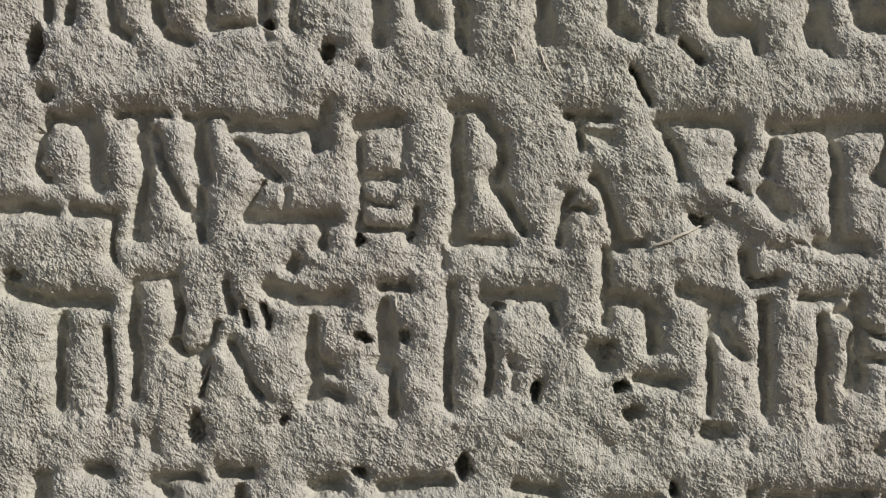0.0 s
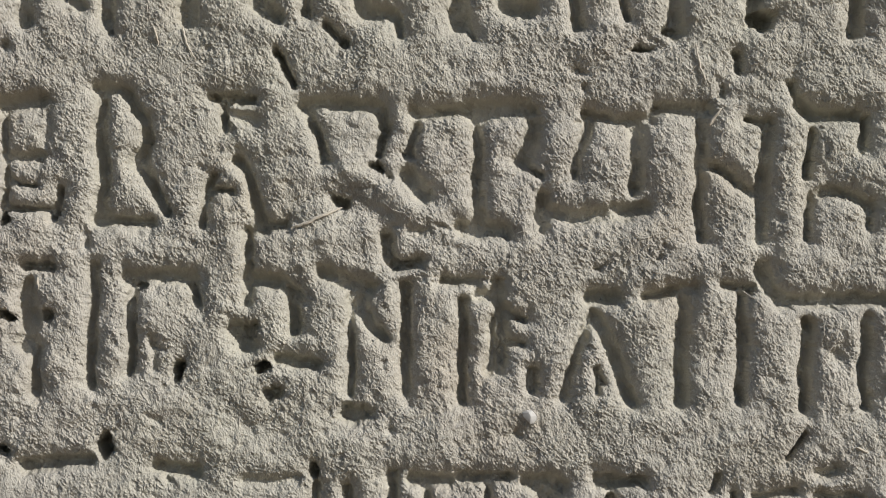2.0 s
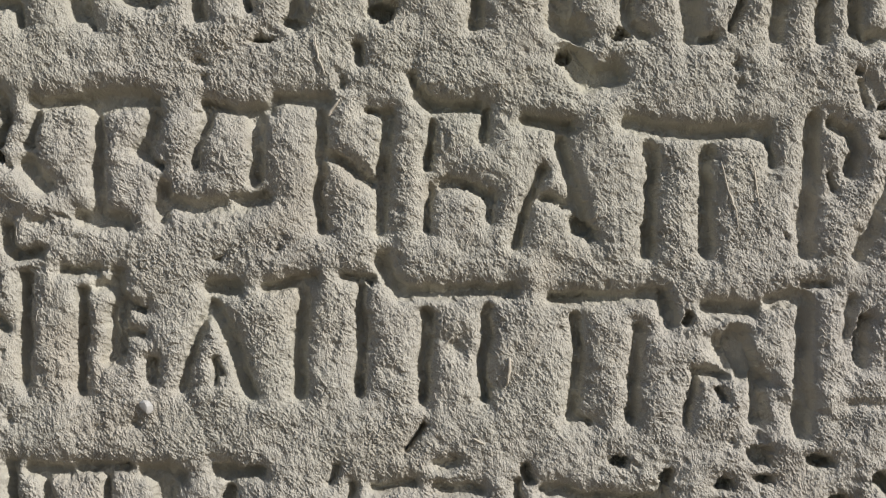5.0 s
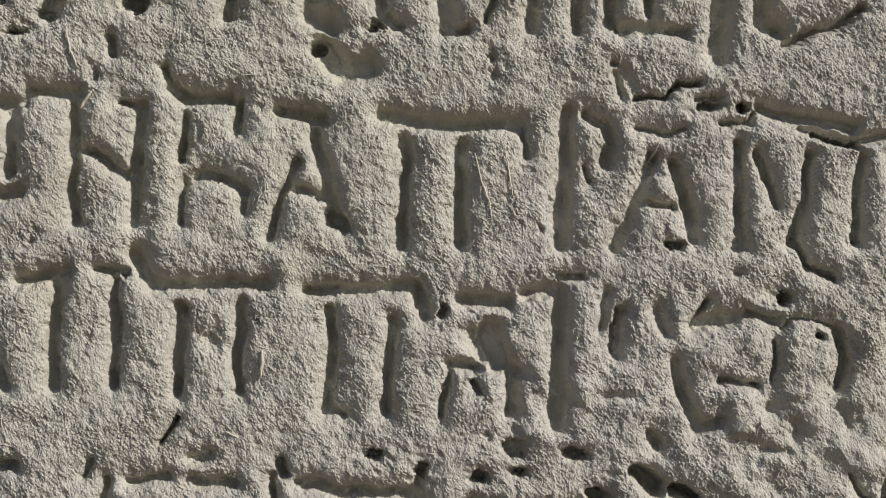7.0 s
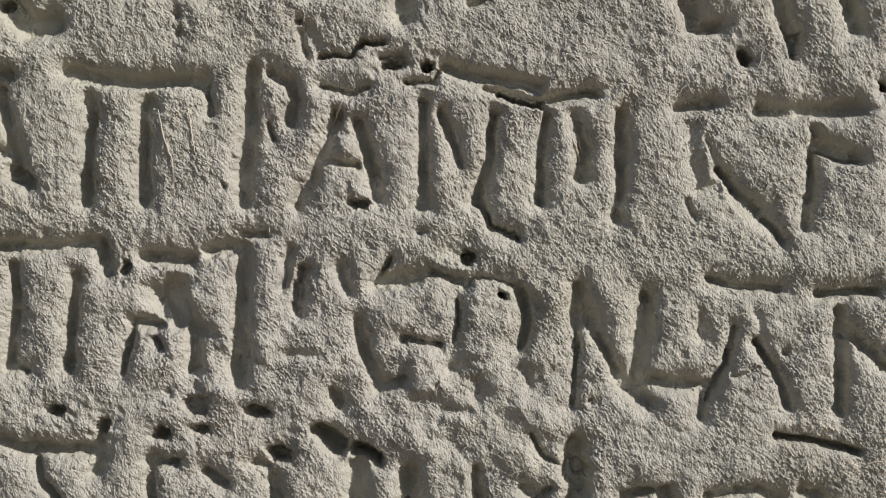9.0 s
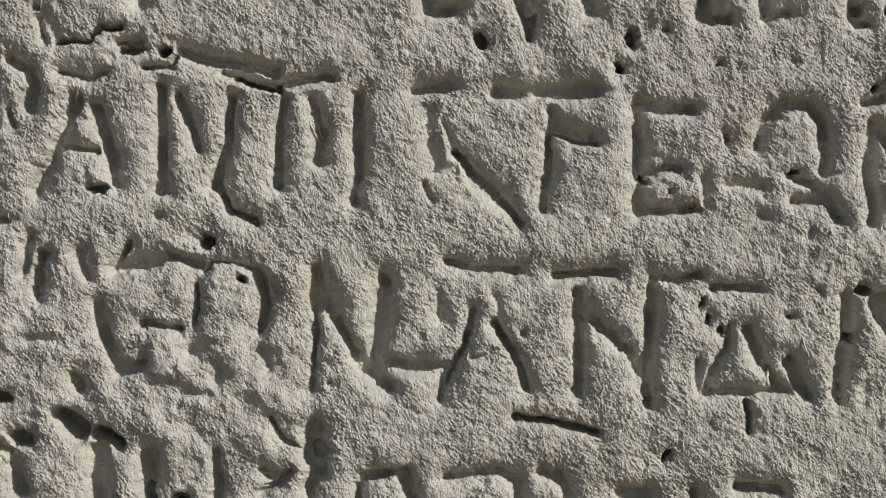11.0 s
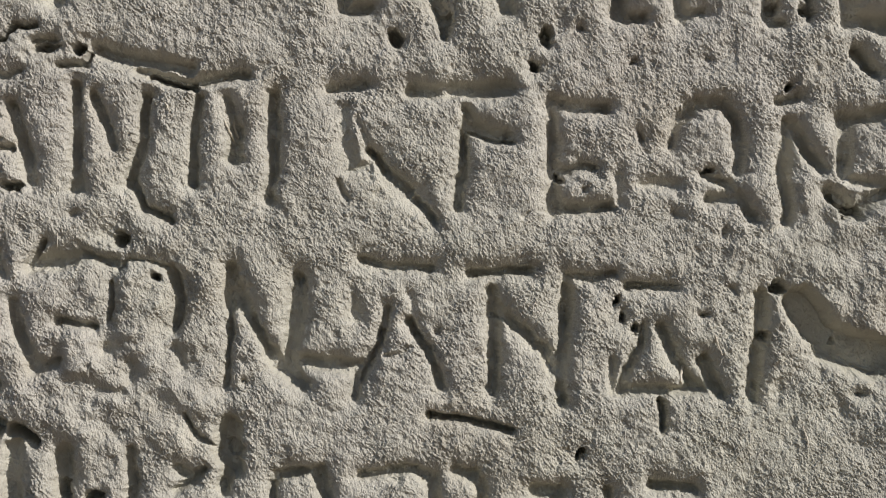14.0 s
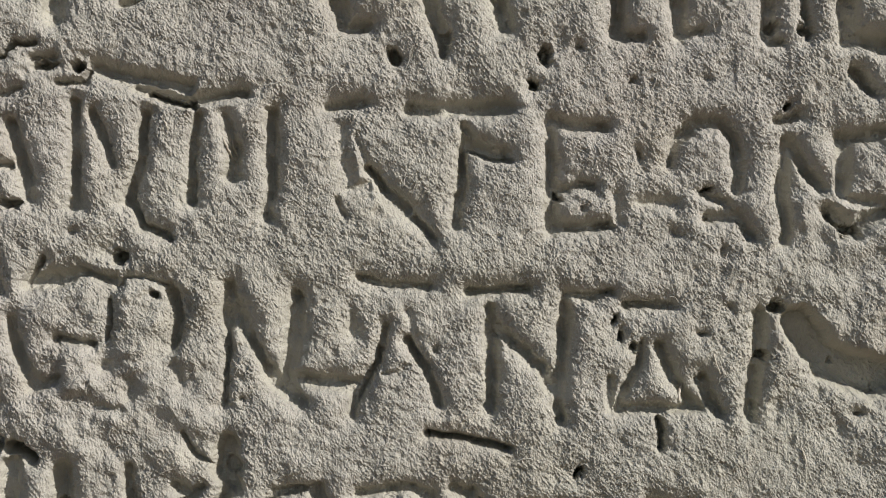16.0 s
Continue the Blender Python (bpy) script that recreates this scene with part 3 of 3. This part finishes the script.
bed_half = softened(cut_half, 9.0)
bed_deep = (47 + 4 * grain(50) + 3 * grain(16)) * np.minimum(1.0, 0.55 + bed_half / 24)
reach = 46 + 7 * grain(55)                                             # how far the face rolls over towards a cut
roll = np.clip(1 - np.clip(cut_edge, 0, None) / reach, 0, 1)
round_off = 1 - np.clip(cut_edge + 2, 0, 26) / 26
shoulder = 10.0 * roll ** 2 + 14.0 * (1 - np.sqrt(np.clip(1 - round_off ** 2, 0, 1)))
wall = np.clip((2.0 - cut_edge) / (4.0 + 0.8 * bed_half), 0, 1)        # then falls to a hollow bed
depth_map = np.maximum(depth_map, (bed_deep - 24) * wall * (1.7 - 0.7 * wall) + shoulder)

# Relief: broad unevenness, lumps, and the crumbly, fibrous crust on the uncut face.
cut = np.clip((depth_map - 19) / 11.0, 0, 1)
blend = np.clip(0.5 + 0.8 * grain(40), 0, 1)


def ridges(n, wide):
    """Thin winding ridges where the noise n crosses zero."""
    r = np.exp(-(n / wide) ** 2)
    return (r - r.mean()) / r.std()


matted = np.clip(0.5 + 0.7 * grain(24), 0, 1)
worms = blend * ridges(grain(1.8, 10.0, -18, 11), 0.45) + (1 - blend) * ridges(grain(1.8, 9.0, 26, 11), 0.45)
worms = matted * worms + (1 - matted) * ridges(grain(1.8, 8.0, 68, 11), 0.45)
crumbs = blend * grain(1.4, 3.4, -25, 7) + (1 - blend) * grain(1.4, 3.0, 25, 7)
patchy = np.clip(0.95 + 0.2 * grain(45), 0.6, 1.5)
lumps = np.clip(grain(22, low=90), -1.2, 2.5)
hollows = np.clip(grain(17, low=70) - 1.1, 0, 1.6)
thick = 0.75 + 0.25 * (1 - np.clip((depth_map - 9) / 14.0, 0, 1))      # the crust thins where an edge is rubbed
worn = (np.exp(-((gu - 3130) / 250) ** 2 - ((gv - 800) / 220) ** 2) + np.exp(-((gu - 2690) / 130) ** 2 - ((gv - 700) / 110) ** 2)
        + 0.8 * np.exp(-((gu - 1260) / 170) ** 2 - ((gv - 400) / 150) ** 2) + 0.8 * np.exp(-((gu - 620) / 250) ** 2 - ((gv - 640) / 120) ** 2)
        + 0.8 * np.exp(-((gu - 4430) / 150) ** 2 - ((gv - 600) / 220) ** 2))      # where the face has crumbled most
height = (worn * (5.2 * np.clip(grain(52, low=170), -1.6, 1.6) + 1.6 * grain(24, low=70)) - depth_map
          + 1.6 * grain(170) + 1.2 * grain(46) + 0.8 * lumps + 1.7 * grain(62, low=220) + 0.5 * grain(11, low=30) - 2.4 * hollows
          + thick * patchy * (1.05 * worms + 0.5 * crumbs + 0.25 * grain(2.2, 6.0, 8, 14)))
specks = np.clip(grain(2.6, low=20) - 2.3, 0, 1.5)
height -= specks * 3.5 + cut * 4.0 * np.clip(grain(2.4, low=14) - 1.8, 0, 1.5)

xs = (gu - 784) * UNIT
zs = 1.4 + (441 - gv) * UNIT
points = np.stack([xs, -height * UNIT, zs], -1).reshape(-1, 3)
hu = np.gradient(height, axis=1) / STEP
hv = np.gradient(height, axis=0) / STEP
shear = np.gradient(top_of(gu), axis=1) / STEP
hu = hu - hv * shear
norms = np.stack([-hu, -np.ones_like(hu), hv], -1).reshape(-1, 3)
norms /= np.linalg.norm(norms, axis=1)[:, None]
crust_flat = (1 - np.clip((depth_map - 10) / 15.0, 0, 1)).reshape(-1)       # worn to the cream stone on the edges


def surface_at(u, v):
    """The place on the carved face at u, v, lifted by nothing."""
    c = min(NU - 1, max(0, int(round((u - U0) / STEP))))
    r = min(NV - 1, max(0, int(round((v - float(top_of(np.array(u)))) / STEP))))
    return Vector(points[r * NU + c])


def depth_at(u, v):
    """How deep the face is cut at u, v."""
    c = min(NU - 1, max(0, int(round((u - U0) / STEP))))
    r = min(NV - 1, max(0, int(round((v - float(top_of(np.array(u)))) / STEP))))
    return depth_map[r, c]


def patch(name, cells):
    """A mesh of the given grid cells of the relief."""
    r, c = np.divmod(cells, NU - 1)
    a = r * NU + c
    quads = np.stack([a, a + NU, a + NU + 1, a + 1], 1)
    used, flat = np.unique(quads, return_inverse=True)
    me = bpy.data.meshes.new(name)
    me.vertices.add(len(used))
    me.vertices.foreach_set("co", points[used].astype(np.float32).ravel())
    me.loops.add(len(cells) * 4)
    me.loops.foreach_set("vertex_index", flat.ravel().astype(np.int32))
    me.polygons.add(len(cells))
    me.polygons.foreach_set("loop_start", np.arange(0, len(cells) * 4, 4, dtype=np.int32))
    me.update(calc_edges=True)
    me.polygons.foreach_set("use_smooth", np.ones(len(cells), bool))
    layer = me.attributes.new("crust", "FLOAT", "POINT")
    layer.data.foreach_set("value", crust_flat[used].astype(np.float32))
    me.normals_split_custom_set_from_vertices(norms[used].tolist())
    me.materials.append(STONE)
    return me


wall_bounds = (float(xs.min()), float(xs.max()))


def islands(mask):
    """Numbers the connected patches of a mask from 1 up, by spreading the largest number over each patch."""
    mark = np.where(mask, np.arange(1, mask.size + 1).reshape(mask.shape), 0)
    while True:
        old = mark
        for axis, back_way in ((0, False), (1, False), (0, True), (1, True)):
            m = np.moveaxis(mark, axis, 0).copy()
            k = np.moveaxis(mask, axis, 0)
            rows = range(1, len(m)) if not back_way else range(len(m) - 2, -1, -1)
            for i in rows:
                j = i + 1 if back_way else i - 1
                m[i] = np.where(k[i], np.maximum(m[i], np.where(k[j], m[j], 0)), 0)
            mark = np.moveaxis(m, 0, axis)
        if (mark == old).all():
            return mark


cell_owner = owner[:-1, :-1].copy()
groups = []
for i in range(1, len(PIECES)):
    rr, cc = np.nonzero(cell_owner == i)
    if not len(rr):
        continue
    r0, r1, c0, c1 = rr.min(), rr.max() + 1, cc.min(), cc.max() + 1
    mask = cell_owner[r0:r1, c0:c1] == i
    mark = islands(mask)
    for k in np.unique(mark[mark > 0]):
        r, c = np.nonzero(mark == k)
        if len(r) < 60:
            cell_owner[r + r0, c + c0] = 0
        else:
            groups.append((*PIECES[i], (r + r0) * (NU - 1) + c + c0))
mark = islands(cell_owner == 0)
numbers, counts = np.unique(mark[mark > 0], return_counts=True)
main = numbers[counts.argmax()]
for k in numbers[numbers != main]:
    groups.append(("raised_field", "crusty face of the stone left standing between carved strokes", np.nonzero(mark.reshape(-1) == k)[0]))
stone = new("inscribed_stone", patch("inscribed_stone", np.nonzero(mark.reshape(-1) == main)[0]))
tagged(stone, "grey-beige weathered limestone block with rows of carved Greek letters", "inscription")
for kind, label, cells in groups:
    ob = new(kind, patch(kind, cells))
    ob.parent = stone
    tagged(ob, label)


# ---- the rest of the wall, the ground ----
def slab(name, corners, depth, material, label, category):
    """A block with a front outline (x, z) in the plane of the face and a depth behind it."""
    bm = bmesh.new()
    front = [bm.verts.new((x, 0.0, z)) for x, z in corners]
    face = bm.faces.new(front)
    got = bmesh.ops.extrude_face_region(bm, geom=[face])
    for g in got["geom"]:
        if isinstance(g, bmesh.types.BMVert):
            g.co.y += depth
    bmesh.ops.recalc_face_normals(bm, faces=bm.faces)
    me = bpy.data.meshes.new(name)
    bm.to_mesh(me)
    bm.free()
    me.materials.append(material)
    return tagged(new(name, me), label, category, kind="structure")


def rim(u, low):
    return 1.4 + (441 - float(top_of(np.array(float(u)))) - (HEIGHT - 3 * STEP if low else 0)) * UNIT


x0, x1 = wall_bounds
xa, xb = (1400 - 784) * UNIT, (4600 - 784) * UNIT
upper = [(x0, rim(U0, False)), (xa, rim(1400, False)), (xb, rim(4600, False)), (x1, rim(U1, False))]
lower = [(x0, rim(U0, True)), (xa, rim(1400, True)), (xb, rim(4600, True)), (x1, rim(U1, True))]
slab("wall_above", upper + [(x1, 2.6), (x0, 2.6)], 0.4, PLAIN_STONE, "plain weathered limestone wall above the writing", "wall")
slab("wall_below", [(x0, 0.0), (x1, 0.0)] + lower[::-1], 0.4, PLAIN_STONE, "plain weathered limestone wall below the writing", "wall")
slab("wall_west", [(x0 - 3, 0.0), (x0, 0.0), (x0, 2.6), (x0 - 3, 2.6)], 0.4, PLAIN_STONE, "plain weathered limestone wall beside the writing", "wall")
slab("wall_east", [(x1, 0.0), (x1 + 3, 0.0), (x1 + 3, 2.6), (x1, 2.6)], 0.4, PLAIN_STONE, "plain weathered limestone wall beside the writing", "wall")
slab("wall_core", [(x0, 0.9), (x1, 0.9), (x1, 1.7), (x0, 1.7)], 0.3, PLAIN_STONE, "core of the limestone wall", "wall").location.y = 0.03

bm = bmesh.new()
bmesh.ops.create_grid(bm, x_segments=40, y_segments=40, size=200)
for v in bm.verts:
    v.co.z = 0.02 * noise.noise(v.co * 0.05) - 0.02
me = bpy.data.meshes.new("ground")
bm.to_mesh(me)
bm.free()
me.materials.append(EARTH)
tagged(new("ground", me), "dry bare earth in front of the wall", "ground", kind="structure")


# ---- small things on the stone ----
def tube(bm, pts, radii, sides=6):
    rings = []
    for i, p in enumerate(pts):
        along = (pts[min(i + 1, len(pts) - 1)] - pts[max(i - 1, 0)]).normalized()
        side = along.cross(Vector((0, 1, 0)))
        side = side.normalized() if side.length > 1e-4 else Vector((1, 0, 0))
        up = side.cross(along)
        rings.append([bm.verts.new(p + radii[i] * (math.cos(a) * side + math.sin(a) * up))
                      for a in (2 * math.pi * k / sides for k in range(sides))])
    for a, b in zip(rings, rings[1:]):
        for k in range(sides):
            bm.faces.new((a[k], a[(k + 1) % sides], b[(k + 1) % sides], b[k])).smooth = True
    bm.faces.new(rings[0][::-1])
    bm.faces.new(rings[-1])


def finish(name, bm, material, label, category, group=""):
    bmesh.ops.recalc_face_normals(bm, faces=bm.faces)
    me = bpy.data.meshes.new(name)
    bm.to_mesh(me)
    bm.free()
    me.materials.append(material)
    return tagged(new(name, me), label, category, group)


def draped(uv, lift, steps=6):
    """Places along a line over the relief, bridging its hollows."""
    out = []
    for (a, b), (c, d) in zip(uv, uv[1:]):
        for k in range(steps):
            t = k / steps
            p = surface_at(a + (c - a) * t, b + (d - b) * t)
            out.append(p)
    out.append(surface_at(*uv[-1]))
    ys = [p.y for p in out]
    for i, p in enumerate(out):
        near = ys[max(0, i - 3):i + 4]
        p.y = 0.6 * min(near) + 0.4 * sum(near) / len(near) - lift
    return out


def fibre_thing(label, radius, *uv):
    pts = draped(list(zip(uv[0::2], uv[1::2])), radius * UNIT * 0.8)
    bm = bmesh.new()
    n = len(pts)
    tube(bm, pts, [UNIT * radius * (0.35 + 0.65 * math.sin(math.pi * min(1, (i + 0.6) / n * 0.9 + 0.1))) for i in range(n)])
    return finish("plant_fibre", bm, STRAW, label, "plant fibre", "dry fibres on the stone")


def husk(*uv):
    """A dry grass husk: two thin folded blades that meet at a point."""
    pts = draped(list(zip(uv[0::2], uv[1::2])), 5 * UNIT)
    bm = bmesh.new()
    n = len(pts)
    for lean in (-1, 1):
        rows = []
        for i, p in enumerate(pts):
            t = i / (n - 1)
            w = UNIT * (1.0 + 4 * math.sin(math.pi * (0.12 + 0.8 * t)))
            along = (pts[min(i + 1, n - 1)] - pts[max(i - 1, 0)]).normalized()
            side = along.cross(Vector((0, 1, 0))).normalized()
            rows.append([bm.verts.new(p + Vector((0, -2.5 * UNIT, 0))), bm.verts.new(p + lean * side * w * 0.6),
                         bm.verts.new(p + lean * side * w * 0.55 + Vector((0, 1.2 * UNIT, 0))), bm.verts.new(p + Vector((0, -1.2 * UNIT, 0)))])
        for a, b in zip(rows, rows[1:]):
            for k in range(4):
                bm.faces.new((a[k], a[(k + 1) % 4], b[(k + 1) % 4], b[k])).smooth = True
    return finish("grass_husk", bm, STRAW, "dry bleached grass husk caught on the carved stone", "dry grass")


def chip(u, v):
    """A small broken piece of pale quartz stuck in the crust."""
    bm = bmesh.new()
    bmesh.ops.create_icosphere(bm, subdivisions=2, radius=1)
    rnd = random.Random(4)
    for k in range(9):
        n = Vector((rnd.uniform(-1, 1), rnd.uniform(-1, 1), rnd.uniform(-1, 1))).normalized()
        for w in bm.verts:
            over = w.co.dot(n) - 0.55
            if over > 0:
                w.co -= n * over
    for w in bm.verts:
        w.co = Vector((w.co.x * 16, w.co.y * 8, w.co.z * 14)) * UNIT + surface_at(u, v) + Vector((0, -4 * UNIT, 0))
    return finish("quartz_chip", bm, QUARTZ, "small milky quartz chip stuck in the limestone", "stone chip")


def hairs(count):
    """Fine dry root hairs all over the crust, too many to count."""
    bm = bmesh.new()
    rnd = random.Random(11)
    for k in range(count):
        u = rnd.uniform(U0 + 60, U1 - 60)
        v = float(top_of(np.array(u))) + rnd.uniform(30, HEIGHT - 40)
        a = radians(rnd.gauss(80, 45))
        size, bend = rnd.uniform(10, 34), rnd.uniform(-1.1, 1.1)
        mid = (u + math.cos(a) * size / 2, v - math.sin(a) * size / 2)
        end = (mid[0] + math.cos(a + bend) * size / 2, mid[1] - math.sin(a + bend) * size / 2)
        if max(depth_at(*p) for p in ((u, v), mid, end)) > 12:
            continue
        pts = draped([(u, v), mid, end], 0.4 * UNIT, 3)
        r = rnd.uniform(0.55, 1.0) * UNIT
        tube(bm, pts, [r * (0.4 + 0.6 * math.sin(math.pi * (i + 0.5) / len(pts))) for i in range(len(pts))], 4)
    ob = finish("root_hairs", bm, HAIR, "fine dry root hairs scattered over the stone", "root hairs")
    return tagged(ob, kind="stuff")


hairs(2600)
fibre_thing("thin bleached dry plant fibre stuck to the stone", 3.0, 350, 688, 358, 668, 368, 646)
fibre_thing("thin bleached dry plant fibre stuck to the stone", 2.0, 700, 528, 702, 552)
fibre_thing("thin bleached dry plant fibre stuck to the stone", 3.0, 1895, 248, 1903, 234, 1915, 218)
fibre_thing("thin bleached dry plant fibre stuck to the stone", 3.0, 2223, 673, 2223, 695, 2220, 723)
fibre_thing("thin bleached dry plant fibre stuck to the stone", 2.2, 3332, 357, 3341, 377, 3347, 395)
fibre_thing("thin bleached dry plant fibre stuck to the stone", 1.8, 2904, 335, 2914, 317, 2922, 297)
fibre_thing("thin bleached dry plant fibre stuck to the stone", 1.5, 2596, 319, 2607, 369, 2623, 409, 2628, 449)
fibre_thing("thin bleached dry plant fibre stuck to the stone", 1.5, 2650, 318, 2657, 358, 2663, 398)
fibre_thing("thin bleached dry plant fibre stuck to the stone", 1.6, 3228, 327, 3236, 345)
fibre_thing("thin bleached dry plant fibre stuck to the stone", 2.5, 4160, 782, 4152, 798, 4153, 816)
fibre_thing("thin bleached dry plant fibre stuck to the stone", 1.6, 4210, 725, 4216, 747, 4224, 763)
fibre_thing("thin bleached dry plant fibre stuck to the stone", 2.0, 2159, 818, 2181, 828)
fibre_thing("thin bleached dry plant fibre stuck to the stone", 2.0, 955, 80, 962, 110, 980, 140)
fibre_thing("thin bleached dry plant fibre stuck to the stone", 1.8, 905, 80, 910, 100, 914, 116)
fibre_thing("thin bleached dry plant fibre stuck to the stone", 1.8, 1868, 102, 1877, 146, 1890, 176)
fibre_thing("thin bleached dry plant fibre stuck to the stone", 1.8, 4368, 887, 4374, 905, 4378, 925)
fibre_thing("thin bleached dry plant fibre stuck to the stone", 1.8, 3344, 357, 3354, 388)
husk(1152, 436, 1178, 428, 1205, 416, 1243, 399)
chip(1580, 769)
